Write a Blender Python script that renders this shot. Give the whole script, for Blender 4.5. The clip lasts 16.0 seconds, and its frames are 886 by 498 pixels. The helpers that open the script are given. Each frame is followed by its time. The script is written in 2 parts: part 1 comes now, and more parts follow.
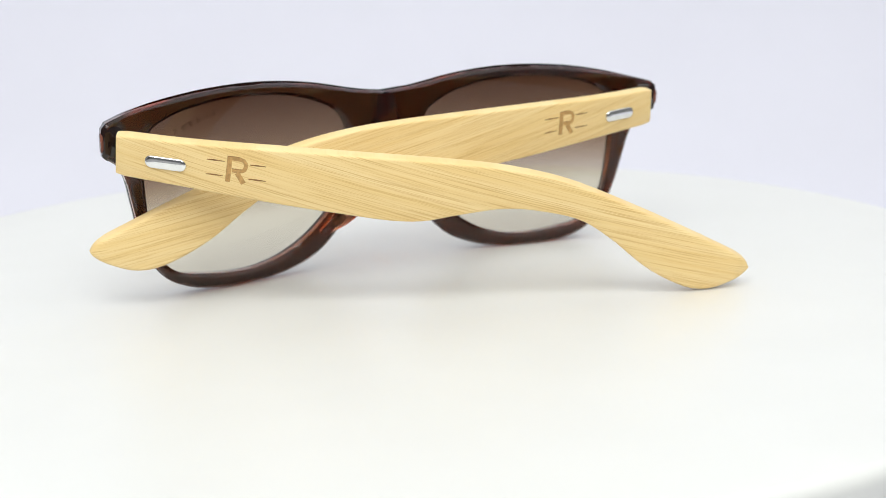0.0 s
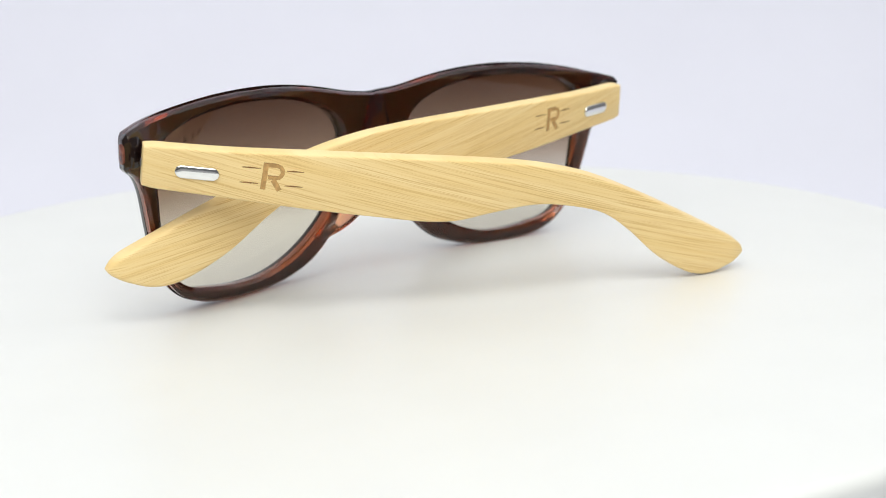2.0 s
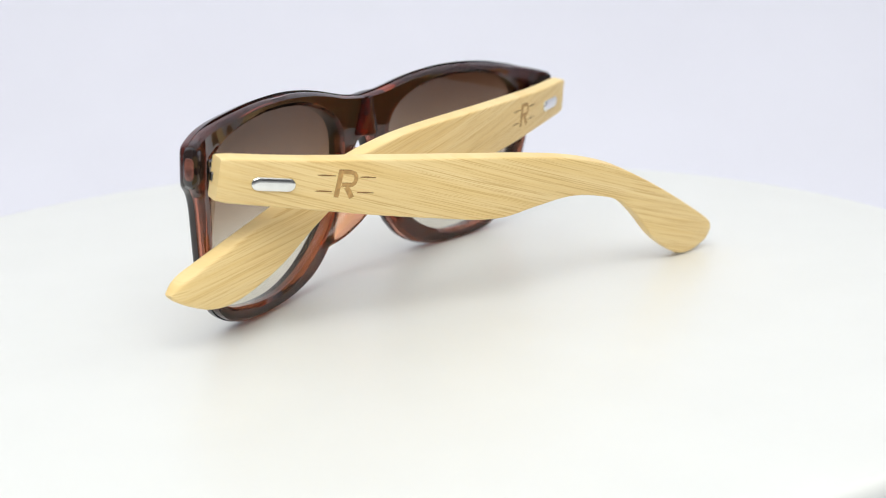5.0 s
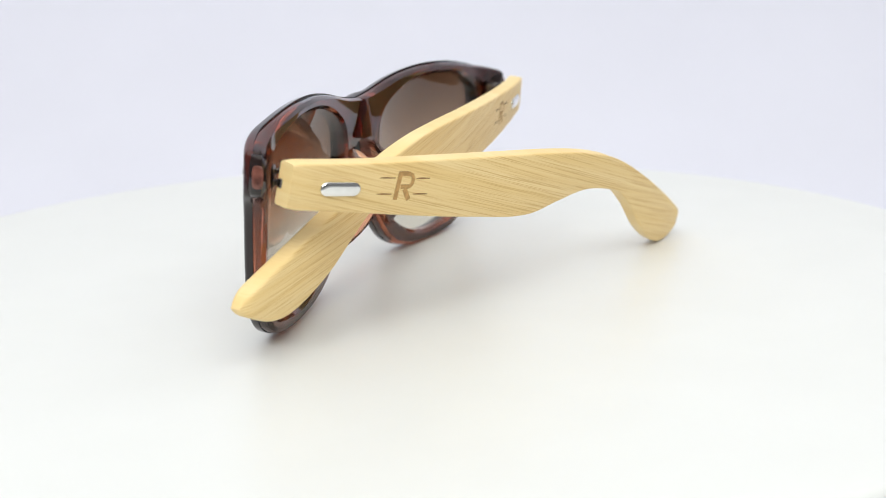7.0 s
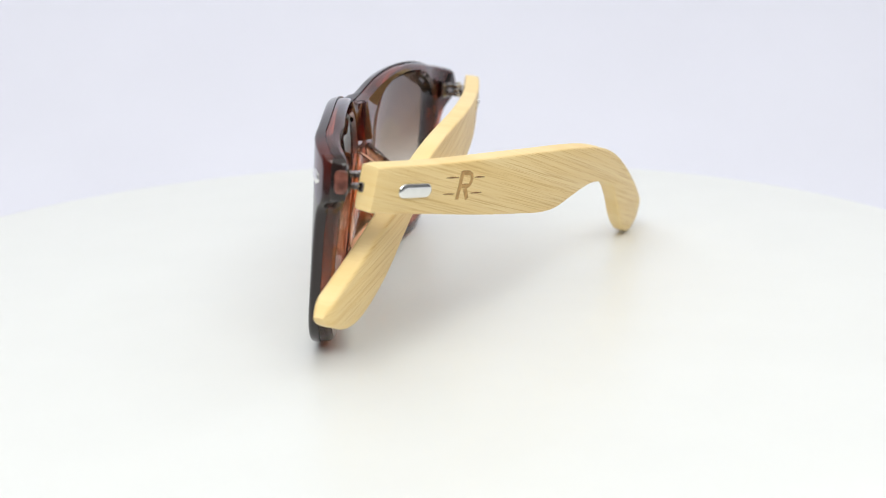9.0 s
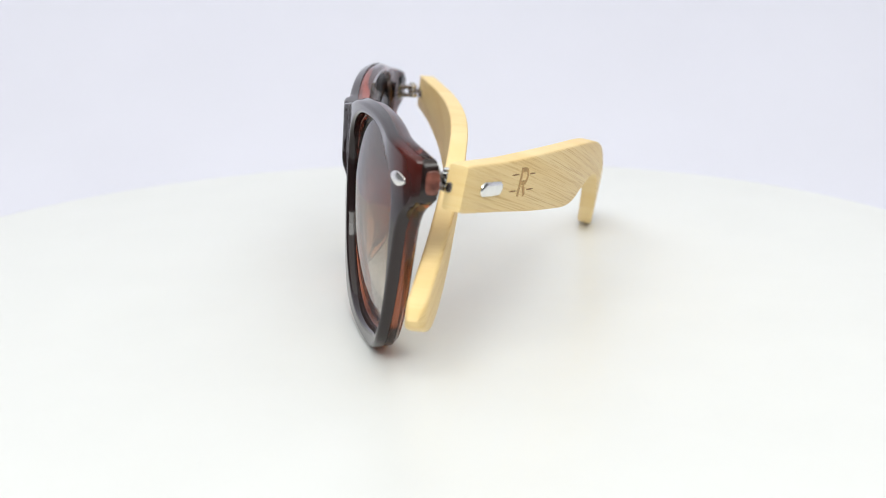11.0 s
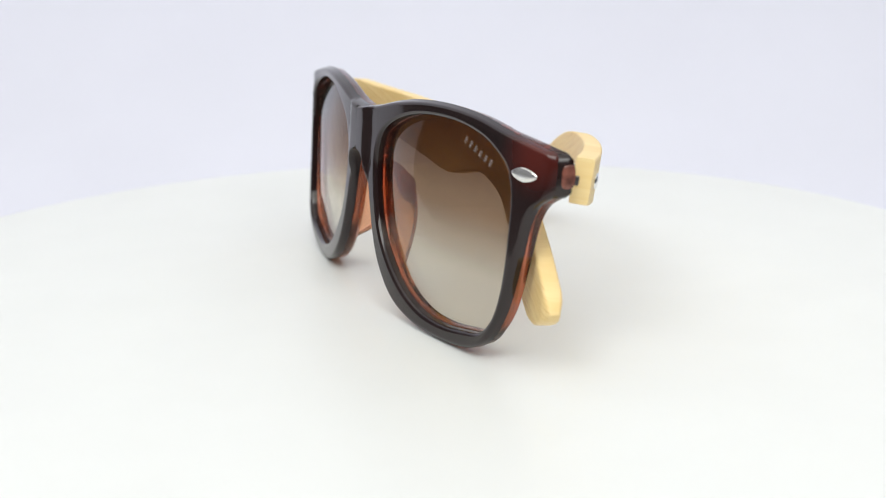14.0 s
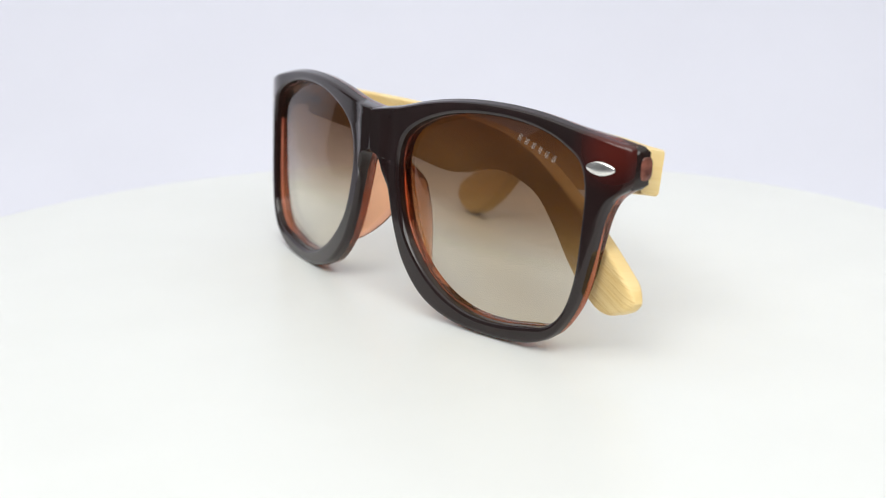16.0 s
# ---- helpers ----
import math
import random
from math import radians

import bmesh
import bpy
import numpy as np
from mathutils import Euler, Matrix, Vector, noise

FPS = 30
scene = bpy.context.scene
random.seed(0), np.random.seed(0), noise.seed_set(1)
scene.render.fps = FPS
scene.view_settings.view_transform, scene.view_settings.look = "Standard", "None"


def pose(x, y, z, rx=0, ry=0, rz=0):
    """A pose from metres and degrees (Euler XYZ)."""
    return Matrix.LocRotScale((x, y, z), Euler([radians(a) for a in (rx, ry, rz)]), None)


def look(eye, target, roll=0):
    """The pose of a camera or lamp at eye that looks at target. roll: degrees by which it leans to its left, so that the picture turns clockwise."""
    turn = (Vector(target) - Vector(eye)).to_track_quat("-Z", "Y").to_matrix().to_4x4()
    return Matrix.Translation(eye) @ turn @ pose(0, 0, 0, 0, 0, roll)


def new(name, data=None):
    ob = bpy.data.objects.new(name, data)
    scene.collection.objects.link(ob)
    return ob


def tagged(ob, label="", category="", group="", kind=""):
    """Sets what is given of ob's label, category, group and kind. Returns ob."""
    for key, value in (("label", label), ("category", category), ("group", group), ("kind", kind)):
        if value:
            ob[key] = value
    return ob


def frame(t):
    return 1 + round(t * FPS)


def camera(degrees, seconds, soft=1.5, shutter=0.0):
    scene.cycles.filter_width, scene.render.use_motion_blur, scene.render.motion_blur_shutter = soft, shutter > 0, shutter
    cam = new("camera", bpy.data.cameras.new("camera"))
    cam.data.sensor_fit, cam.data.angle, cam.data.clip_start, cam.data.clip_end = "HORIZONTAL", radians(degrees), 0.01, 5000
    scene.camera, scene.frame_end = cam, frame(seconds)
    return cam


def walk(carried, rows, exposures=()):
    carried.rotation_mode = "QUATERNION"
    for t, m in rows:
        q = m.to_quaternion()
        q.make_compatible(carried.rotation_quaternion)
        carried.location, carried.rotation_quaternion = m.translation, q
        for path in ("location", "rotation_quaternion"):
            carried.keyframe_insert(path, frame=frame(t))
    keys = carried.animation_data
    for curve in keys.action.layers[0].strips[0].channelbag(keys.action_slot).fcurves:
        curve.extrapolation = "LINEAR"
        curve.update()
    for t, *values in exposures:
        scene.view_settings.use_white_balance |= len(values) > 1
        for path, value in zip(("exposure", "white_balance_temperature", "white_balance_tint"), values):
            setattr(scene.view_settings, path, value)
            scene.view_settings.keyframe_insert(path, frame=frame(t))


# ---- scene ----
cam = camera(38.02, 16.0, soft=0.8)
CAM_POSE = pose(0, -0.32685, 0.08997, 90 - 14.251, 0, -0.205) @ pose(0, 0, 0, 0, 0, -0.751)
walk(cam, [(0, CAM_POSE), (16, CAM_POSE)])
cam.data.dof.use_dof = True
cam.data.dof.focus_distance = 0.295
cam.data.dof.aperture_fstop = 17.0

# ---- light ----
world = bpy.data.worlds.new("studio_air")
scene.world = world
world.use_nodes = True
world.node_tree.nodes["Background"].inputs[0].default_value = (0.92, 0.95, 1.0, 1)
world.node_tree.nodes["Background"].inputs[1].default_value = 0.25
scene.view_settings.exposure = 0.0


def area_lamp(name, eye, target, w, d, watts, colour):
    data = bpy.data.lights.new(name, "AREA")
    data.shape, data.size, data.size_y, data.energy, data.color = "RECTANGLE", w, d, watts, colour
    ob = new(name, data)
    ob.matrix_world = look(eye, target)
    return ob


area_lamp("unseen_soft_light", (0.0, -0.20, 1.35), (0, -0.19, 0), 3.0, 2.3, 23.2, (0.985, 1.0, 0.97))
# added fill lamp, out of view, to brighten the faces turned to the camera
area_lamp("unseen_soft_light", (-0.05, -0.92, 0.95), (0, 0.08, 0), 1.5, 0.7, 15.2, (0.985, 1.0, 0.97))


# ---- shape of the front ----
PSI = 47.78                     # heading of the front across the table
CENTRE_U, FRONT_V = -0.00610, -0.02245
CURVE, FLATTEN, CURL, LEAN = 2.95, 275.0, 22.0, math.tan(radians(4.2))
UX, UY = math.cos(radians(PSI)), math.sin(radians(PSI))


def front_point(s, w, n):
    """A point of the curved front: s across, w up, n back from the front face (metres)."""
    k = min(1.0, max(0.0, (0.0068 - abs(s)) / 0.0016))
    if n < 0.002:                # the bridge stands a little proud of the rims
        n = n - 0.0012 * k * k * (3 - 2 * k)
    v = FRONT_V + CURVE * s * s - FLATTEN * s ** 4 + CURL * max(0.0, abs(s) - 0.062) ** 2 + (w - 0.044) * LEAN + n
    a = CENTRE_U + s - (2 * CURVE * s - 4 * FLATTEN * s ** 3) * n
    return (a * UX + v * UY, a * UY - v * UX, w)


# ---- materials ----
def nodes_of(name):
    m = bpy.data.materials.new(name)
    m.use_nodes = True
    t = m.node_tree
    return m, t, t.nodes["Principled BSDF"]


def link(t, a, b):
    t.links.new(a, b)


def mat_simple(name, colour, rough, metal=0.0, grain=0.0, scale=400.0, bump=0.0, shine=0.5):
    m, t, b = nodes_of(name)
    b.inputs["Roughness"].default_value = rough
    b.inputs["Metallic"].default_value = metal
    b.inputs["Specular IOR Level"].default_value = shine
    tc = t.nodes.new("ShaderNodeTexCoord")
    nz = t.nodes.new("ShaderNodeTexNoise")
    nz.inputs["Scale"].default_value = scale
    nz.inputs["Detail"].default_value = 5
    link(t, tc.outputs["Object"], nz.inputs["Vector"])
    ramp = t.nodes.new("ShaderNodeValToRGB")
    ramp.color_ramp.elements[0].position, ramp.color_ramp.elements[1].position = 0.3, 0.7
    lo = [c * (1 - grain) for c in colour]
    hi = [min(1, c * (1 + grain)) for c in colour]
    ramp.color_ramp.elements[0].color, ramp.color_ramp.elements[1].color = (*lo, 1), (*hi, 1)
    link(t, nz.outputs["Fac"], ramp.inputs["Fac"])
    link(t, ramp.outputs["Color"], b.inputs["Base Color"])
    if bump:
        bp = t.nodes.new("ShaderNodeBump")
        bp.inputs["Strength"].default_value = bump
        bp.inputs["Distance"].default_value = 0.0002
        link(t, nz.outputs["Fac"], bp.inputs["Height"])
        link(t, bp.outputs["Normal"], b.inputs["Normal"])
    return m


def mat_bamboo(name, light, dark, line, tilt):
    """Bamboo: long fine fibres with soft bands, running along the part at a small slant."""
    m, t, b = nodes_of(name)
    b.inputs["Roughness"].default_value = 0.46
    b.inputs["Specular IOR Level"].default_value = 0.35
    tc = t.nodes.new("ShaderNodeTexCoord")
    mp = t.nodes.new("ShaderNodeMapping")
    mp.vector_type = "TEXTURE"
    mp.inputs["Rotation"].default_value = (0, -radians(tilt), 0)
    mp.inputs["Scale"].default_value = (1 / 26, 1 / 45, 1 / 3900)
    link(t, tc.outputs["Object"], mp.inputs["Vector"])
    fine = t.nodes.new("ShaderNodeTexNoise")
    fine.inputs["Scale"].default_value = 1.6
    fine.inputs["Detail"].default_value = 3
    fine.inputs["Roughness"].default_value = 0.6
    link(t, mp.outputs["Vector"], fine.inputs["Vector"])
    mp2 = t.nodes.new("ShaderNodeMapping")
    mp2.vector_type = "TEXTURE"
    mp2.inputs["Rotation"].default_value = (0, -radians(tilt), 0)
    mp2.inputs["Scale"].default_value = (1 / 10, 1 / 30, 1 / 620)
    link(t, tc.outputs["Object"], mp2.inputs["Vector"])
    band = t.nodes.new("ShaderNodeTexNoise")
    band.inputs["Scale"].default_value = 1.0
    band.inputs["Detail"].default_value = 2
    link(t, mp2.outputs["Vector"], band.inputs["Vector"])
    r1 = t.nodes.new("ShaderNodeValToRGB")
    r1.color_ramp.elements[0].position, r1.color_ramp.elements[1].position = 0.33, 0.66
    r1.color_ramp.elements[0].color, r1.color_ramp.elements[1].color = (*dark, 1), (*light, 1)
    link(t, band.outputs["Fac"], r1.inputs["Fac"])
    r2 = t.nodes.new("ShaderNodeValToRGB")
    r2.color_ramp.elements[0].position, r2.color_ramp.elements[1].position = 0.37, 0.49
    r2.color_ramp.elements[0].color, r2.color_ramp.elements[1].color = (1, 1, 1, 1), (0, 0, 0, 1)
    link(t, fine.outputs["Fac"], r2.inputs["Fac"])
    # the sanded narrow edges show hardly any fibre
    sep = t.nodes.new("ShaderNodeSeparateXYZ")
    link(t, tc.outputs["Normal"], sep.inputs[0])
    side = t.nodes.new("ShaderNodeMath")
    side.operation = "ABSOLUTE"
    link(t, sep.outputs["Y"], side.inputs[0])
    face = t.nodes.new("ShaderNodeMapRange")
    face.inputs["From Min"].default_value, face.inputs["From Max"].default_value = 0.45, 0.85
    face.inputs["To Min"].default_value, face.inputs["To Max"].default_value = 0.10, 0.80
    link(t, side.outputs[0], face.inputs["Value"])
    mul = t.nodes.new("ShaderNodeMath")
    mul.operation = "MULTIPLY"
    link(t, r2.outputs["Color"], mul.inputs[0])
    link(t, face.outputs[0], mul.inputs[1])
    mx = t.nodes.new("ShaderNodeMixRGB")
    mx.inputs["Color2"].default_value = (*line, 1)
    link(t, mul.outputs[0], mx.inputs["Fac"])
    link(t, r1.outputs["Color"], mx.inputs["Color1"])
    link(t, mx.outputs["Color"], b.inputs["Base Color"])
    bp = t.nodes.new("ShaderNodeBump")
    bp.inputs["Strength"].default_value = 0.25
    bp.inputs["Distance"].default_value = 0.00008
    link(t, fine.outputs["Fac"], bp.inputs["Height"])
    link(t, bp.outputs["Normal"], b.inputs["Normal"])
    return m


def mat_resin(name, colour, rough=0.06, amount=1.0, brow=None):
    """Clear tinted acetate: smooth, refracting, with faint cloudiness in its tint."""
    m, t, b = nodes_of(name)
    b.inputs["Roughness"].default_value = rough
    b.inputs["IOR"].default_value = 1.48
    b.inputs["Transmission Weight"].default_value = amount
    tc = t.nodes.new("ShaderNodeTexCoord")
    nz = t.nodes.new("ShaderNodeTexNoise")
    nz.inputs["Scale"].default_value = 90
    nz.inputs["Detail"].default_value = 3
    link(t, tc.outputs["Object"], nz.inputs["Vector"])
    ramp = t.nodes.new("ShaderNodeValToRGB")
    ramp.color_ramp.elements[0].position, ramp.color_ramp.elements[1].position = 0.3, 0.7
    ramp.color_ramp.elements[0].color = (*[c * 0.86 for c in colour], 1)
    ramp.color_ramp.elements[1].color = (*[min(1, c * 1.06) for c in colour], 1)
    link(t, nz.outputs["Fac"], ramp.inputs["Fac"])
    tint = ramp.outputs["Color"]
    if brow:
        sep = t.nodes.new("ShaderNodeSeparateXYZ")
        link(t, tc.outputs["Object"], sep.inputs[0])
        mr = t.nodes.new("ShaderNodeMapRange")
        mr.interpolation_type = "SMOOTHSTEP"
        mr.inputs["From Min"].default_value, mr.inputs["From Max"].default_value = 0.030, 0.041
        link(t, sep.outputs["Z"], mr.inputs["Value"])
        mx = t.nodes.new("ShaderNodeMixRGB")
        mx.inputs["Color2"].default_value = (*brow, 1)
        link(t, mr.outputs[0], mx.inputs["Fac"])
        link(t, tint, mx.inputs["Color1"])
        tint = mx.outputs["Color"]
    link(t, tint, b.inputs["Base Color"])
    return m


def mat_front(name, dark, red):
    """Glossy dark acetate; light glowing through above the front's two outer ends is painted in as red."""
    m = mat_simple(name, dark, 0.08, grain=0.25, scale=60, shine=0.5)
    t = m.node_tree
    b = t.nodes["Principled BSDF"]
    base = b.inputs["Base Color"].links[0].from_socket
    tc = t.nodes.new("ShaderNodeTexCoord")
    near = []
    for end in (front_point(-0.0735, 0.0455, 0.0), front_point(0.0735, 0.0455, 0.0)):
        d = t.nodes.new("ShaderNodeVectorMath")
        d.operation = "DISTANCE"
        d.inputs[1].default_value = end
        link(t, tc.outputs["Object"], d.inputs[0])
        near.append(d.outputs["Value"])
    least = t.nodes.new("ShaderNodeMath")
    least.operation = "MINIMUM"
    link(t, near[0], least.inputs[0])
    link(t, near[1], least.inputs[1])
    mr = t.nodes.new("ShaderNodeMapRange")
    mr.interpolation_type = "SMOOTHSTEP"
    mr.inputs["From Min"].default_value, mr.inputs["From Max"].default_value = 0.001, 0.0105
    mr.inputs["To Min"].default_value, mr.inputs["To Max"].default_value = 0.45, 0.0
    link(t, least.outputs[0], mr.inputs["Value"])
    mx = t.nodes.new("ShaderNodeMixRGB")
    mx.inputs["Color2"].default_value = (*red, 1)
    link(t, mr.outputs[0], mx.inputs["Fac"])
    link(t, base, mx.inputs["Color1"])
    link(t, mx.outputs["Color"], b.inputs["Base Color"])
    return m


def mat_lens():
    """Graduated brown lens: dark at the top edge, almost clear at the foot; a gloss coat on both faces."""
    m = bpy.data.materials.new("gradient_brown_lens")
    m.use_nodes = True
    t = m.node_tree
    t.nodes.clear()
    out = t.nodes.new("ShaderNodeOutputMaterial")
    tc = t.nodes.new("ShaderNodeTexCoord")
    sep = t.nodes.new("ShaderNodeSeparateXYZ")
    link(t, tc.outputs["Object"], sep.inputs[0])
    mr = t.nodes.new("ShaderNodeMapRange")
    mr.inputs["From Min"].default_value, mr.inputs["From Max"].default_value = 0.003, 0.049
    link(t, sep.outputs["Z"], mr.inputs["Value"])
    ramp = t.nodes.new("ShaderNodeValToRGB")
    e = ramp.color_ramp.elements
    e[0].position, e[0].color = 0.0, LENS_FOOT
    e[1].position, e[1].color = 1.0, LENS_TOP
    mid = e.new(0.60)
    mid.color = LENS_MID
    low = e.new(0.30)
    low.color = LENS_LOW
    link(t, mr.outputs[0], ramp.inputs["Fac"])
    tr = t.nodes.new("ShaderNodeBsdfTransparent")
    link(t, ramp.outputs["Color"], tr.inputs["Color"])
    gl = t.nodes.new("ShaderNodeBsdfGlossy")
    gl.inputs["Roughness"].default_value = 0.02
    lw = t.nodes.new("ShaderNodeLayerWeight")
    lw.inputs["Blend"].default_value = 0.5
    pw = t.nodes.new("ShaderNodeMath")
    pw.operation = "POWER"
    pw.inputs[1].default_value = 5
    link(t, lw.outputs["Facing"], pw.inputs[0])
    fr = t.nodes.new("ShaderNodeMapRange")
    fr.inputs["To Min"].default_value, fr.inputs["To Max"].default_value = 0.027, 0.95
    link(t, pw.outputs[0], fr.inputs["Value"])
    mx = t.nodes.new("ShaderNodeMixShader")
    link(t, fr.outputs[0], mx.inputs[0])
    link(t, tr.outputs[0], mx.inputs[1])
    link(t, gl.outputs[0], mx.inputs[2])
    link(t, mx.outputs[0], out.inputs["Surface"])
    return m


LENS_FOOT = (0.93, 0.915, 0.865, 1)
LENS_LOW = (0.86, 0.83, 0.76, 1)
LENS_MID = (0.54, 0.44, 0.355, 1)
LENS_TOP = (0.26, 0.165, 0.118, 1)
M_BAMBOO = mat_bamboo("bamboo", (0.91, 0.70, 0.355), (0.86, 0.625, 0.275), (0.66, 0.41, 0.14), -11)
# burnt strokes, and the painted shadow lines of the emblem
M_BURN_SHADE = mat_simple("burnt_engraving_and_shade", (0.27, 0.12, 0.035), 0.7, grain=0.3, scale=900, bump=0.2)
M_BRAND = mat_simple("lightly_burnt_bamboo", (0.52, 0.30, 0.105), 0.65, grain=0.22, scale=1300, bump=0.4)
M_DARK = mat_front("dark_brown_acetate", (0.014, 0.006, 0.006), (0.16, 0.018, 0.010))
M_BLACK = mat_simple("black_brown_acetate", (0.016, 0.007, 0.006), 0.13, grain=0.2, scale=60)
M_WINDOW = mat_simple("red_brown_inset", (0.20, 0.072, 0.052), 0.07, grain=0.6, scale=420)
M_AMBER = mat_resin("amber_brown_acetate", (0.52, 0.165, 0.09), 0.025, 0.98, (0.42, 0.07, 0.035))
M_PAD = mat_resin("amber_pad_acetate", (0.83, 0.42, 0.24), 0.10)
M_LENS = mat_lens()
M_CHROME = mat_simple("polished_steel", (0.80, 0.80, 0.79), 0.09, metal=1.0, grain=0.04, scale=700)
M_SATIN = mat_simple("satin_silver", (0.86, 0.85, 0.82), 0.22, metal=1.0, grain=0.06, scale=900)
M_HINGE = mat_simple("hinge_steel", (0.34, 0.31, 0.29), 0.25, metal=1.0, grain=0.2, scale=900)
M_ETCH = mat_simple("pale_etching", (0.66, 0.58, 0.52), 0.6, grain=0.1)
M_ETCH.node_tree.nodes["Principled BSDF"].inputs["Alpha"].default_value = 0.12
M_DISC = mat_simple("white_turntable_plastic", (0.755, 0.762, 0.745), 0.36, grain=0.012, scale=35, bump=0.02)
M_PAPER = mat_simple("lavender_white_paper", (0.80, 0.80, 0.885), 0.85, grain=0.015, scale=9, bump=0.03)
M_ROOM = mat_simple("studio_wall_paint", (0.30, 0.30, 0.31), 0.8, grain=0.05, scale=3)


# ---- mesh tools ----
def mesh_ob(name, verts, faces, material, parent=None, label="", sharp=35, smooth=True):
    me = bpy.data.meshes.new(name)
    me.from_pydata([tuple(v) for v in verts], [], faces)
    bm = bmesh.new()
    bm.from_mesh(me)
    bmesh.ops.remove_doubles(bm, verts=bm.verts, dist=1e-7)
    bmesh.ops.dissolve_degenerate(bm, edges=bm.edges, dist=1e-7)
    bmesh.ops.recalc_face_normals(bm, faces=bm.faces)
    bm.to_mesh(me)
    bm.free()
    me.materials.append(material)
    if smooth:
        me.polygons.foreach_set("use_smooth", [True] * len(me.polygons))
        me.set_sharp_from_angle(angle=radians(sharp))
    ob = new(name, me)
    if parent:
        ob.parent = parent
    if label:
        tagged(ob, label)
    return ob


def spline(knots, n, closed=False):
    """Evenly spaced points on a centripetal Catmull-Rom curve through the knots."""
    k = [np.array(p, float) for p in knots]
    if closed:
        k = [k[-1]] + k + k[:2]
    else:
        k = [2 * k[0] - k[1]] + k + [2 * k[-1] - k[-2]]
    pts = []
    for a, b, c, d in zip(k, k[1:], k[2:], k[3:]):
        t0 = 0
        t1 = t0 + max(np.linalg.norm(b - a), 1e-9) ** 0.5
        t2 = t1 + max(np.linalg.norm(c - b), 1e-9) ** 0.5
        t3 = t2 + max(np.linalg.norm(d - c), 1e-9) ** 0.5
        for t in np.linspace(t1, t2, 24, endpoint=False):
            a1 = (t1 - t) / (t1 - t0) * a + (t - t0) / (t1 - t0) * b
            a2 = (t2 - t) / (t2 - t1) * b + (t - t1) / (t2 - t1) * c
            a3 = (t3 - t) / (t3 - t2) * c + (t - t2) / (t3 - t2) * d
            b1 = (t2 - t) / (t2 - t0) * a1 + (t - t0) / (t2 - t0) * a2
            b2 = (t3 - t) / (t3 - t1) * a2 + (t - t1) / (t3 - t1) * a3
            pts.append((t2 - t) / (t2 - t1) * b1 + (t - t1) / (t2 - t1) * b2)
    pts.append(k[-2])
    pts = np.array(pts)
    run = np.concatenate([[0], np.cumsum(np.linalg.norm(np.diff(pts, axis=0), axis=1))])
    at = np.linspace(0, run[-1], n + 1 if closed else n)
    res = np.stack([np.interp(at, run, pts[:, i]) for i in range(pts.shape[1])], 1)
    return res[:-1] if closed else res


def loft(rings, closed_ring=True, caps=True):
    n = len(rings[0])
    verts = [p for r in rings for p in r]
    faces = []
    for i in range(len(rings) - 1):
        for j in range(n if closed_ring else n - 1):
            k = (j + 1) % n
            faces.append((i * n + j, i * n + k, (i + 1) * n + k, (i + 1) * n + j))
    if caps:
        faces.append(tuple(range(n))[::-1])
        faces.append(tuple(range((len(rings) - 1) * n, len(rings) * n)))
    return verts, faces


def cylinder(radius, z0, z1, n=20, edge=0.0002):
    rings = []
    for r, z in ((radius - edge, z0), (radius, z0 + edge), (radius, z1 - edge), (radius - edge, z1)):
        rings.append([(r * math.cos(2 * math.pi * i / n), r * math.sin(2 * math.pi * i / n), z) for i in range(n)])
    return loft(rings)


def block(x0, x1, y0, y1, z0, z1, e=0.0002):
    rings = []
    for ins, z in ((e, z0), (0, z0 + e), (0, z1 - e), (e, z1)):
        a, b, c, d = x0 + ins, x1 - ins, y0 + ins, y1 - ins
        rings.append([(a + e, c, z), (b - e, c, z), (b, c + e, z), (b, d - e, z), (b - e, d, z), (a + e, d, z), (a, d - e, z), (a, c + e, z)])
    return loft(rings)


def joined(shapes):
    verts, faces = [], []
    for v, f in shapes:
        o = len(verts)
        verts += list(v)
        faces += [tuple(i + o for i in q) for q in f]
    return verts, faces


def moved(shape, m):
    return [tuple(m @ Vector(p)) for p in shape[0]], shape[1]


# ---- setting: paper sweep and studio room ----
def sweep_paper():
    prof = [(-0.24, -0.16), (0.42, -0.16)]
    for i in range(1, 13):
        a = radians(90 * i / 12)
        prof.append((0.42 + 0.30 * math.sin(a), -0.16 + 0.30 * (1 - math.cos(a))))
    prof.append((0.72, 1.35))
    verts, faces = [], []
    for x in (-1.1, 1.1):
        for off in (0, 1):
            for i, (y, z) in enumerate(prof):
                verts.append((x, y + 0.004 * off * (1 if i > 6 else 0), z - 0.004 * off * (1 if i <= 6 else 0)))
    n = len(prof)
    for i in range(n - 1):
        faces.append((i, i + 1, 2 * n + i + 1, 2 * n + i))
        faces.append((n + i, 3 * n + i, 3 * n + i + 1, n + i + 1))
    for a, b in ((0, n), (2 * n, 3 * n)):
        faces += [(a + i, b + i, b + i + 1, a + i + 1) for i in range(n - 1)]
    faces += [(0, 2 * n, 3 * n, n), (n - 1, 2 * n - 1, 4 * n - 1, 3 * n - 1)]
    ob = mesh_ob("backdrop", verts, faces, M_PAPER)
    tagged(ob, "plain lavender-white paper sweep behind the turntable", "backdrop", kind="structure")


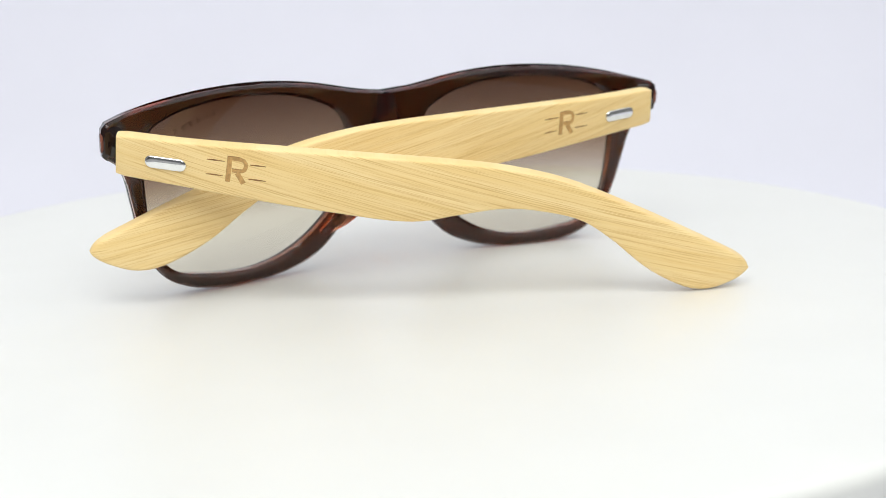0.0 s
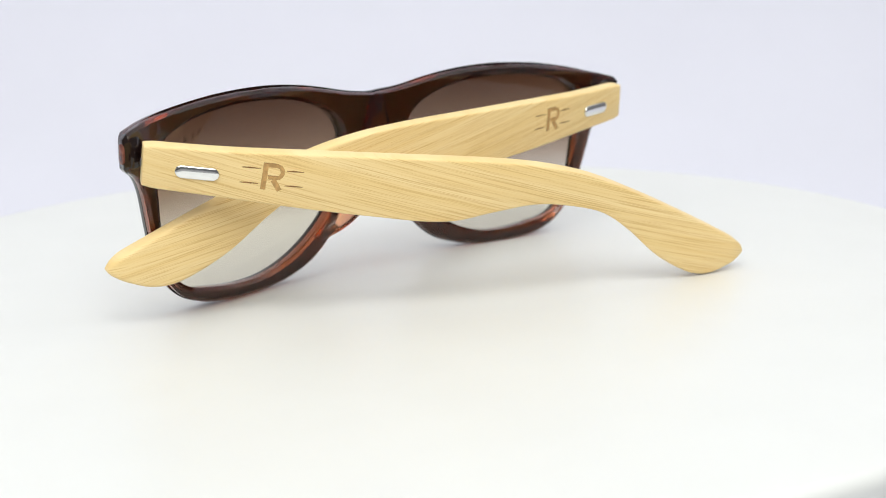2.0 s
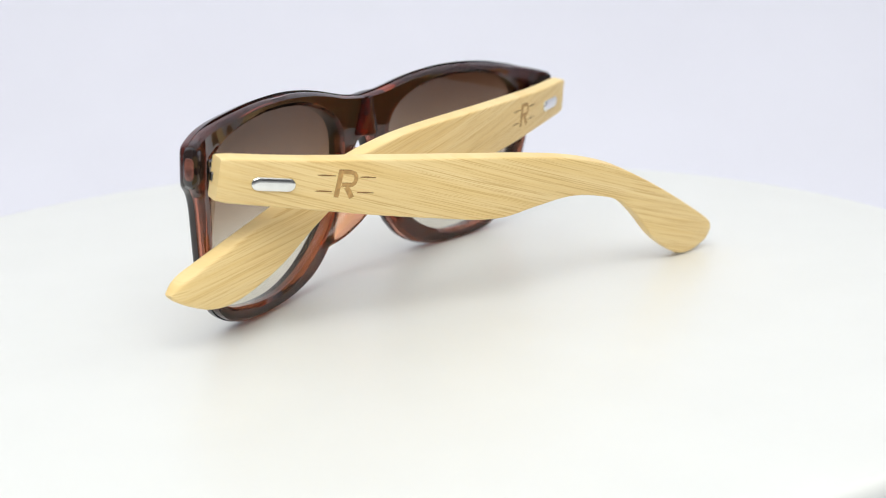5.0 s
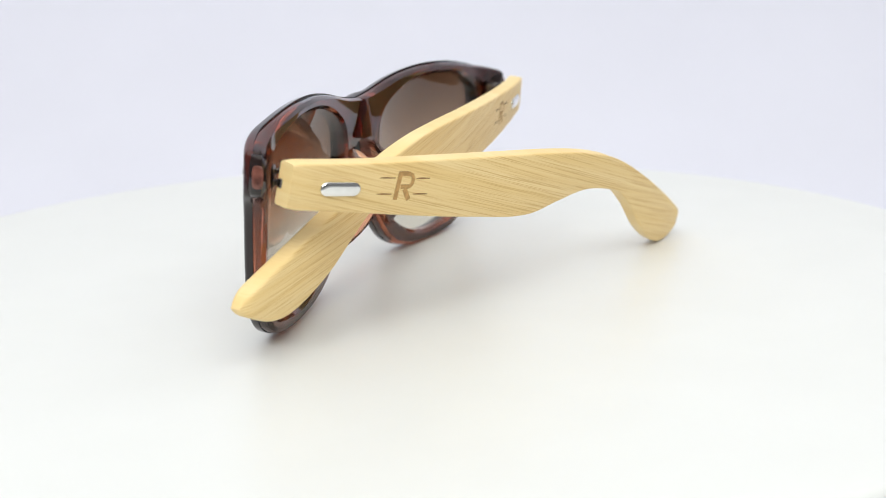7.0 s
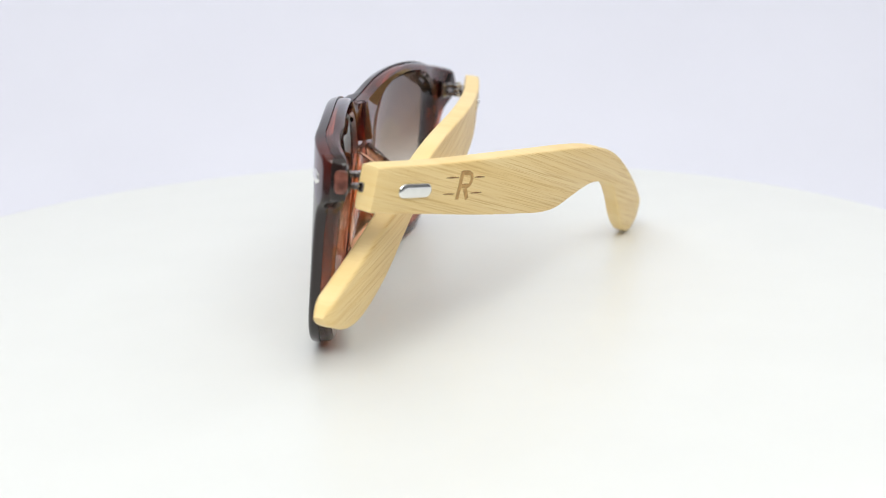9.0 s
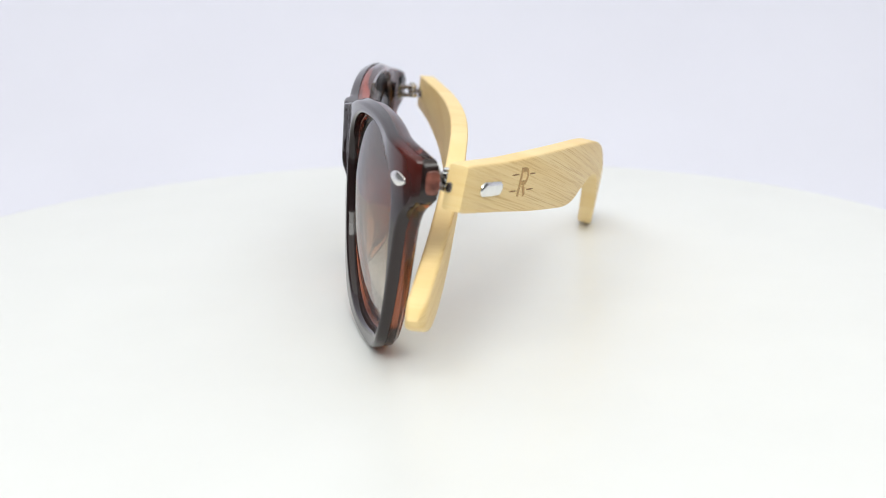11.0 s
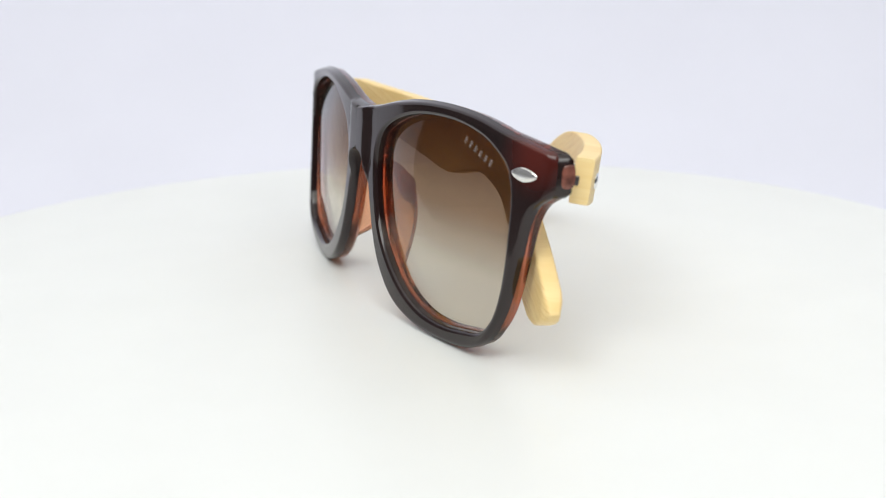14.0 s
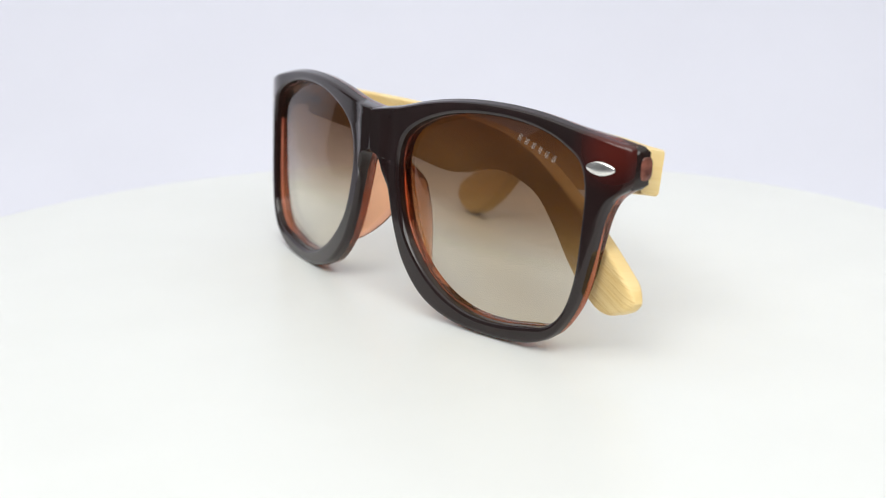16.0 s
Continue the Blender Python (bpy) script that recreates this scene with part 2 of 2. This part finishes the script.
def room():
    def slab(name, x0, x1, y0, y1, z0, z1, label):
        v, f = block(x0, x1, y0, y1, z0, z1, 0.002)
        tagged(mesh_ob(name, v, f, M_ROOM), label, name.split("_")[0], kind="structure")
    slab("floor", -1.6, 1.6, -1.8, 1.0, -0.265, -0.165, "grey studio floor under the paper sweep")
    slab("wall_north", -1.6, 1.6, 1.0, 1.1, -0.165, 1.8, "plain dark grey studio wall behind the paper sweep")
    slab("wall_south", -1.6, 1.6, -1.9, -1.8, -0.165, 1.8, "plain dark grey studio wall facing the turntable")
    slab("wall_west", -1.7, -1.6, -1.8, 1.0, -0.165, 1.8, "plain dark grey studio wall beside the turntable")
    slab("wall_east", 1.6, 1.7, -1.8, 1.0, -0.165, 1.8, "plain dark grey studio wall beside the turntable")
    slab("ceiling", -1.7, 1.7, -1.9, 1.1, 1.8, 1.9, "plain dark grey studio ceiling above the turntable")


sweep_paper()
room()


# ---- turntable ----
DISC_R = 0.1608
DISC_OFF = (-0.0092, 0.0039)
DISC_TILT = (0.015, -0.006)          # the plate sits a little askew on its spindle


def turntable():
    thing = new("turntable")
    tagged(thing, "round white glossy plastic turntable, slowly turning on paper", "turntable")
    cx, cy = DISC_OFF
    n = 160
    edge, dish = 0.003, 0.0004     # rounded edge; the flat top rises a little towards it
    prof = [(0.03, 0.0), (0.088, 0.0)]
    prof += [(0.088 + (DISC_R - edge - 0.088) * k / 8, dish * (k / 8) ** 2) for k in range(1, 9)]
    for k in range(1, 9):
        q = radians(90 * k / 8)
        prof.append((DISC_R - edge + edge * math.sin(q), dish - edge + edge * math.cos(q)))
    prof += [(DISC_R, -0.010), (DISC_R - 0.0008, -0.0115), (DISC_R - 0.003, -0.012), (DISC_R - 0.06, -0.012)]

    def skew(x, y, z):
        return (x, y, z + 0.0002 + DISC_TILT[0] * x + DISC_TILT[1] * y)
    rings = [[skew(cx + r * math.cos(2 * math.pi * i / n), cy + r * math.sin(2 * math.pi * i / n), z) for i in range(n)] for r, z in prof]
    v, f = loft(rings)
    mesh_ob("platter", v, f, M_DISC, thing)
    v, f = cylinder(0.075, -0.1595, -0.0105, 64, 0.002)
    mesh_ob("base", v, f, M_DISC, thing)
    return thing


# ---- sunglasses ----
OUTER_TOP = [(0, 46.9), (8, 47.8), (20, 50.1), (30, 51.3), (40, 51.6), (52, 50.9), (63, 49.2), (71, 47.5), (76.3, 45.9)]
OUTER_END = [(76.3, 45.9), (76.9, 44.9), (77.0, 41), (76.7, 37.8), (75.8, 36.8)]
OUTER_LOW = [(75.8, 36.8), (73.6, 34.9), (72.0, 31.5), (70.6, 25), (69.0, 17.5), (66.4, 10), (62, 4.3), (56, 1.3), (48, 0.15),
             (40, 0.1), (30, 1.2), (20.9, 4.6), (13.5, 11.4), (9.5, 18.8), (6.8, 26.8), (5.2, 32), (3.8, 34.9), (2.1, 36.4), (0, 36.9)]
INNER = [(10.3, 33.0), (11.0, 38.5), (13.6, 42.2), (19.2, 45.4), (28, 48), (37, 48.9), (47, 48.7), (56, 47.2), (62, 45.0), (66, 42.2),
         (67.6, 37.5), (67.5, 27), (66.4, 16), (64.0, 9.6), (60, 6.0), (53, 4.4), (45, 3.5), (36.5, 4.0), (28, 6.8), (20.2, 12.0),
         (14.4, 18.6), (11.5, 26)]
LENS_C = np.array([39.5, 27.0])


def outer_curve():
    a = spline(OUTER_TOP, 46)
    b = spline(OUTER_END, 12)
    c = spline(OUTER_LOW, 110)
    return np.concatenate([a, b[1:], c[1:]])


INNER_C = spline(INNER, 220, closed=True)


def inner_at(p):
    """The point of the lens opening in the direction of p from the lens's centre."""
    ang = np.arctan2(INNER_C[:, 1] - LENS_C[1], INNER_C[:, 0] - LENS_C[0])
    rad = np.hypot(INNER_C[:, 0] - LENS_C[0], INNER_C[:, 1] - LENS_C[1])
    order = np.argsort(ang)
    a = math.atan2(p[1] - LENS_C[1], p[0] - LENS_C[0])
    r = np.interp(a, ang[order], rad[order], period=2 * math.pi)
    return LENS_C + r * np.array([math.cos(a), math.sin(a)])


def frame_layer(name, n0, n1, r, inset_out, inset_in, flare, material, parent, label):
    """One layer of the front, from depth n0 to n1 (mm), with edges rounded by r: a ring round each lens, joined at the bridge."""
    outer = outer_curve()
    edge = len(outer)
    outer = np.concatenate([outer, [(0, 37.5), (0, 41.9), (0, 46.3)]])
    shapes = []
    for side in (1, -1):
        rings = []
        for c, o in enumerate(outer):
            mid = c >= edge
            i = inner_at(o)
            d = o - i
            w = np.linalg.norm(d)
            d = d / w
            i2 = i + d * inset_in
            grow = 1.0 if o[1] > 44 and c < edge else (0.4 if o[1] < 30 else 0.7)
            if c < edge and o[0] > 64:
                grow *= max(0.0, 1 - (o[0] - 64) / 8)
            w2 = w - inset_in - (0 if mid else inset_out * grow)
            ro = 0 if mid else r
            sec = []
            for q in range(4):
                a = math.pi / 2 * q / 3
                sec.append((r - r * math.cos(a), n0 + r - r * math.sin(a)))
            for q in (0.05, 0.15, 0.26, 0.37, 0.48, 0.59, 0.70, 0.80, 0.88, 0.95):
                sec.append((r + (w2 - r - ro) * q, n0))
            for q in range(4):
                a = math.pi / 2 * q / 3
                sec.append((w2 - ro + ro * math.sin(a), n0 + ro - ro * math.cos(a)))
            rb = 0.9 if n0 > 1 else 0.1
            rbo = 0 if mid else rb
            fl = 0 if mid else flare * grow
            sec += [(w2 + fl, n1 - rbo), (w2 + fl - rbo, n1)]
            for q in (0.65, 0.35):
                sec.append((w2 * q, n1))
            sec += [(rb, n1), (0, n1 - rb)]
            rings.append([front_point(side * (i2[0] + d[0] * t) * 0.001, (i2[1] + d[1] * t) * 0.001, n * 0.001) for t, n in sec])
        n = len(rings[0])
        verts = [p for q in rings for p in q]
        faces = []
        m = len(rings)
        wall = range(17, 19)
        for k in range(m):
            k1 = (k + 1) % m
            for j in range(n):
                l = (j + 1) % n
                if k >= edge - 1 and j in wall:
                    continue
                faces.append((k * n + j, k * n + l, k1 * n + l, k1 * n + j))
        shapes.append((verts, faces))
    v, f = joined(shapes)
    return mesh_ob(name, v, f, material, parent, label, sharp=40)


def lens_depth(q):
    """How far back (mm) the lens's outer face lies at the share q of the way from its middle to its rim: it is domed."""
    return 2.9 - 3.2 * (1 - q * q)


def lens(parent, side):
    c = LENS_C + (INNER_C - LENS_C) * 1.012
    rows = []
    for thick in (0.0, 1.3):
        for q in (1.0, 0.94, 0.85, 0.74, 0.62, 0.5, 0.37, 0.24, 0.1):
            ring = LENS_C + (c[::2] - LENS_C) * q
            rows.append([front_point(side * p[0] * 0.001, p[1] * 0.001, (lens_depth(q) + thick) * 0.001) for p in ring])
    rows = rows[:9][::-1] + rows[9:]
    v, f = loft(rows)
    return mesh_ob("lens", v, f, M_LENS, parent, "brown gradient lens, dark above and clear below", sharp=50)


def nose_pad(parent, side):
    """A crescent pad that grows out of the rim's nose side towards the back."""
    base = spline([(4.6, 34.2), (6.2, 31), (8.2, 26), (10.8, 19.8), (14.6, 13.2), (18.5, 9)], 28)
    rings = []
    for k, p in enumerate(base):
        x = k / (len(base) - 1)
        h = 0.6 + 8.8 * min(1.0, x / 0.2) ** 0.6 * (1 - max(0.0, (x - 0.4) / 0.6) ** 1.7)
        tang = base[min(k + 1, len(base) - 1)] - base[max(k - 1, 0)]
        tang = tang / np.linalg.norm(tang)
        nrm = np.array([-tang[1], tang[0]])
        if nrm[0] < 0:
            nrm = -nrm
        ring = []
        for q in range(16):
            a = 2 * math.pi * q / 16
            half = 1.6 - 0.5 * (math.sin(a) * 0.5 + 0.5)
            back = 4.4 + h * (0.5 + 0.5 * math.sin(a)) - 0.4
            off = 1.6 + half * math.cos(a) - 0.42 * (back - 4)
            ring.append(front_point(side * (p[0] + nrm[0] * off) * 0.001, (p[1] + nrm[1] * off) * 0.001, back * 0.001))
        rings.append(ring)
    v, f = loft(rings)
    return mesh_ob("nose_pad", v, f, M_PAD, parent, "translucent amber nose pad", sharp=60)


def bridge_keel(parent):
    """The ridge that thickens the bridge at the back, wider towards the nose."""
    rings = []
    for k in range(10):
        x = k / 9
        w, half, deep = 46.4 - 9.2 * x, 2.7 + 2.1 * x ** 1.3, 0.7 + 1.9 * x
        ring = [(-half, 4.6), (half, 4.6)]
        for q in range(9):
            a = math.pi * q / 8
            ring.append((half * math.cos(a) * (0.55 + 0.45 * abs(math.cos(a))), 4.9 + deep * math.sin(a)))
        rings.append([front_point(sx * 0.001, w * 0.001, n * 0.001) for sx, n in ring])
    v, f = loft(rings)
    mesh_ob("bridge_keel", v, f, M_AMBER, parent, "translucent brown ridge behind the bridge", sharp=50)


def stadium(half_l, half_w, n=10):
    r = half_w
    pts = []
    for q in range(n + 1):
        a = -math.pi / 2 + math.pi * q / n
        pts.append((half_l - r + r * math.cos(a), r * math.sin(a)))
    for q in range(n + 1):
        a = math.pi / 2 + math.pi * q / n
        pts.append((-half_l + r + r * math.cos(a), r * math.sin(a)))
    return pts


def oval_plate(parent, side):
    """The pointed oval metal plate on the front, near the end."""
    rings = []
    for q, n in ((1.0, 0.05), (1.0, -0.08), (0.86, -0.24), (0.55, -0.36), (0.2, -0.40)):
        ring = []
        for k in range(28):
            a = 2 * math.pi * k / 28
            dx, dy = 3.0 * q * math.cos(a), 1.45 * q * math.sin(a) * (1 - 0.18 * abs(math.cos(a)))
            ring.append(front_point(side * (71.2 + dx) * 0.001, (41.3 - 0.05 * dx + dy) * 0.001, n * 0.001))
        rings.append(ring)
    v, f = loft(rings)
    return mesh_ob("oval_plate", v, f, M_SATIN, parent, "small oval silver plate", sharp=50)


def end_piece(parent, side):
    """The dark block at the end of the front that holds the hinge, with a brown window in its side."""
    def slab(name, s0, s1, w0, w1, n0, n1, e, material, label):
        v, f = block(s0, s1, w0, w1, n0, n1, e)
        v = [front_point(side * p[0] * 0.001, p[1] * 0.001, p[2] * 0.001) for p in v]
        return mesh_ob(name, v, f, material, parent, label, sharp=50)
    slab("end_piece", 71.5, 77.5, 37.0, 45.8, 0.7, 5.25, 1.1, M_BLACK, "glossy black-brown end block")
    rings = []
    for q, x in ((1.0, 77.0), (1.0, 77.62), (0.9, 77.78), (0.5, 77.84)):
        ring = []
        for k in range(24):
            a = 2 * math.pi * k / 24
            c, d = math.cos(a), math.sin(a)
            ring.append(front_point(side * x * 0.001, (41.4 + 2.4 * q * math.copysign(abs(c) ** 0.55, c)) * 0.001, (3.2 + 1.35 * q * math.copysign(abs(d) ** 0.55, d)) * 0.001))
        rings.append(ring)
    v, f = loft(rings)
    mesh_ob("side_window", v, f, M_WINDOW, parent, "glossy reddish brown inset", sharp=60)


TEMPLE_L = 0.1530
BOW = 0.0080
T_TOP = [(-2.2, 6.65), (15, 7.1), (34, 8.0), (54, 8.65), (74, 8.9), (88, 8.25), (101, 6.1), (115, 1.6), (131, -4.6), (144, -10.2), (148.2, -12.2), (150.7, -14.0), (151.6, -15.6)]
T_LOW = [(-2.2, -3.0), (15, -3.75), (34, -4.95), (50, -5.8), (62, -6.35), (69, -5.8), (77, -3.6), (88, -1.25), (97, -1.55),
         (106, -3.3), (114, -7.8), (124, -15.1), (133, -19.6), (138, -21.0), (142.7, -20.8), (146.9, -19.2), (149.4, -17.9), (151.0, -16.7), (151.6, -15.6)]
T_THICK = 4.3


def bow_at(l):
    x = l * 0.001 / TEMPLE_L
    return 4 * BOW * x * (1 - x)


def temple(parent, m, side):
    """A bamboo temple; its outer face bows by BOW. side: the way the outer face looks along y."""
    top, low = spline(T_TOP, 300), spline(T_LOW, 400)
    ls = np.concatenate([np.linspace(-2.2, 128, 62), np.linspace(129.5, 149.4, 22), 151.6 - 2.2 * (1 - np.linspace(0, 1, 9)) ** 2])
    rings = []
    for l in ls:
        wt, wb = np.interp(l, top[:, 0], top[:, 1]), np.interp(l, low[:, 0], low[:, 1])
        h = max(wt - wb, 0.05)
        e = min(0.55 + 0.4 * min(1, max(0, (l - 105) / 25)), h * 0.3)
        if l < -1.8:
            e = 0.55
        y1 = bow_at(l) * 1000
        y0 = y1 - T_THICK
        ins = 0.25 if l < -2.0 else 0.0
        thin = 1.3 * min(1.0, max(0.0, (l - 147.5) / 4.3)) ** 2
        wt, wb, y1, y0 = wt - ins, wb + ins, y1 - ins - thin, y0 + ins + thin
        ring = []
        for cy, cw, a0 in ((y1 - e, wt - e, 0), (y0 + e, wt - e, 90), (y0 + e, wb + e, 180), (y1 - e, wb + e, 270)):
            for q in range(4):
                a = radians(a0 + 30 * q)
                ring.append((l * 0.001, side * (cy + e * math.cos(a)) * 0.001, (cw + e * math.sin(a)) * 0.001))
        rings.append(ring)
    v, f = loft(rings)
    ob = mesh_ob("temple", v, f, M_BAMBOO, parent, "pale bamboo temple with wavy profile and fine grain", sharp=42)
    ob.matrix_basis = m

    def on_face(l, w, up):
        return (l * 0.001, side * (bow_at(l) + up * 0.001), w * 0.001)

    # rivet
    rings = []
    for q, up in ((1.0, -0.3), (1.0, 0.12), (0.94, 0.32), (0.8, 0.48), (0.5, 0.58), (0.15, 0.62)):
        rings.append([on_face(9.25 + x, 1.6 + y, up) for x, y in [(px * (1 - (1 - q) * 0.3), py * q) for px, py in stadium(4.8, 1.55)]])
    v, f = loft(rings)
    mesh_ob("rivet", v, f, M_CHROME, ob, "oblong polished steel rivet", sharp=50)

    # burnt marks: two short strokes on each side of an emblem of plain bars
    def at(l):
        return l if side < 0 else 52.4 - l

    def ribbon(name, path, thick, material, label, slim=1.0):
        """A flat mark that follows the path; slim narrows its two ends."""
        p = np.array(path, float)
        rows_up = []
        for up in (-0.2, 0.03):
            a, b = [], []
            for k in range(len(p)):
                d = p[min(k + 1, len(p) - 1)] - p[max(k - 1, 0)]
                d = d / np.linalg.norm(d)
                h = thick / 2 * (slim if k in (0, len(p) - 1) else 1.0)
                a.append(on_face(at(p[k][0] - d[1] * h), p[k][1] + d[0] * h, up))
                b.append(on_face(at(p[k][0] + d[1] * h), p[k][1] - d[0] * h, up))
            rows_up.append(a + b[::-1])
        v, f = loft(rows_up)
        mesh_ob(name, v, f, material, ob, label, smooth=False)

    for l0, l1, w in ((18.6, 22.7, 4.0), (18.5, 22.4, 0.45), (28.4, 32.1, 3.87), (28.2, 32.2, 0.37)):
        ribbon("burnt_stroke", [(l0, w), (l0 * 0.6 + l1 * 0.4, w + 0.04), (l1, w)], 0.36, M_BURN_SHADE, "thin burnt line", 0.45)
    bow = [(24.4, 4.95), (26.3, 4.86)]
    bow += [(26.6 + 0.95 * math.cos(radians(a)), 3.45 + 1.35 * math.sin(radians(a))) for a in (60, 25, -10, -45, -75)]
    bow += [(26.2, 2.02), (24.4, 2.05)]
    ribbon("emblem_bar", [(23.85, 5.3), (23.72, 2.5), (23.5, -0.85)], 1.15, M_BRAND, "burnt emblem bar")
    ribbon("emblem_bar", bow, 0.95, M_BRAND, "burnt emblem bow")
    ribbon("emblem_bar", [(25.6, 1.55), (26.3, 0.5), (27.15, -0.85)], 1.2, M_BRAND, "burnt emblem bar")
    # thin dark lines that paint the shadow under the emblem's upper rims
    ribbon("emblem_shade", [(23.3, 5.36), (25.2, 5.36), (26.5, 5.28)], 0.26, M_BURN_SHADE, "dark line painted as shade in the engraving", 0.6)
    ribbon("emblem_shade", [(24.35, 2.5), (25.4, 2.46), (26.4, 2.5)], 0.2, M_BURN_SHADE, "dark line painted as shade in the engraving", 0.6)

    # hinge leaf let into the end
    shapes = [block(-0.0025, 0.004, -0.0006, 0.0006, -0.0010, 0.0010)]
    shapes = [moved(s, pose(0, side * -0.0038, 0.0017)) for s in shapes]
    v, f = joined(shapes)
    mesh_ob("hinge_leaf", v, f, M_HINGE, ob, "dark steel hinge leaf", sharp=30)
    return ob


def hinge(parent, side):
    """A small steel hinge: a leaf on the end piece, three knuckles, a pin and a leaf on the temple."""
    shapes = []
    for w0, w1, n0, n1 in ((38.7, 39.8, 6.0, 10.3), (41.1, 42.2, 6.0, 10.3), (39.9, 41.0, 9.7, 13.2)):
        shapes.append(block(70.0, 72.0, w0, w1, n0, n1, 0.15))
    shapes.append(block(68.8, 72.8, 38.2, 42.6, 6.0, 6.9, 0.2))
    shapes.append(block(69.2, 72.6, 38.6, 42.2, 12.3, 13.2, 0.2))
    shapes = [([front_point(side * x * 0.001, w * 0.001, n * 0.001) for x, w, n in v], f) for v, f in shapes]
    x, y, z = front_point(side * 0.0710, 0.0404, 0.0100)
    pin = joined([cylinder(0.0014, -0.0019, -0.0007, 18), cylinder(0.0014, -0.0005, 0.0006, 18), cylinder(0.0014, 0.0008, 0.0019, 18),
                  cylinder(0.0008, 0.0017, 0.0026, 12)])
    v, f = joined(shapes)
    leaf = mesh_ob("hinge", v, f, M_HINGE, parent, "small dark steel hinge with three knuckles", sharp=30)
    v, f = moved(pin, pose(x, y, z))
    mesh_ob("hinge_pin", v, f, M_CHROME, leaf, "bright steel hinge pin", sharp=30)


def lens_mark(parent, side):
    """Tiny pale bars etched near the lens's upper outer corner."""
    for k in range(6):
        c = np.array([53.2 + 2.0 * (k - 2.5), 43.3 - 0.70 * (k - 2.5)])
        v, f = block(-0.50, 0.50, -0.72, 0.72, -0.05, -0.02, 0.008)
        a = radians(-19)
        pts = []
        for x, y, n in v:
            p = c + np.array([x * math.cos(a) - y * math.sin(a), x * math.sin(a) + y * math.cos(a)])
            q = np.linalg.norm(p - LENS_C) / np.linalg.norm(inner_at(p) - LENS_C) / 1.012
            pts.append(front_point(side * p[0] * 0.001, p[1] * 0.001, (lens_depth(q) + n) * 0.001))
        mesh_ob("etched_bar", pts, f, M_ETCH, parent, smooth=False)


def sunglasses():
    thing = new("sunglasses")
    tagged(thing, "brown translucent sunglasses with folded bamboo temples on a turntable", "sunglasses")
    rim = frame_layer("front_layer", 0.0, 2.2, 0.95, 0, 0, 0.35, M_DARK, thing, "glossy dark brown front layer")
    frame_layer("back_layer", 2.23, 5.0, 0.12, 0.05, -0.2, -0.2, M_AMBER, thing, "translucent amber-brown back layer")
    bridge_keel(thing)
    for side in (-1, 1):
        glass = lens(thing, side)
        if side < 0:
            lens_mark(glass, side)
        nose_pad(thing, side)
        oval_plate(thing, side)
        end_piece(thing, side)
    a = pose(-0.0532, -0.0600, 0.0373, 0, 0, 26.55) @ pose(0, 0, 0, 0, 6.09, 0) @ pose(0, 0, 0, 10.4, 0, 0)
    b = pose(0.0442, 0.04435, 0.0381, 0, 0, 223.9) @ pose(0, 0, 0, 0, 3.04, 0) @ pose(0, 0, 0, -6.9, 0, 0)
    temple(thing, a, -1)
    temple(thing, b, 1)
    for side in (-1, 1):
        hinge(thing, side)
    return thing


table = turntable()
glasses = sunglasses()

TURN_RATE, TURN_ZERO = 6.12, 3.5     # degrees a second, and the time at which the table's mark faces the camera


def turn_at(t):
    return TURN_RATE * (t - TURN_ZERO)


def motions():
    rows = [(0.5 * k, pose(0, 0, 0, 0, 0, turn_at(0.5 * k))) for k in range(33)]
    walk(table, rows)
    walk(glasses, rows)


motions()
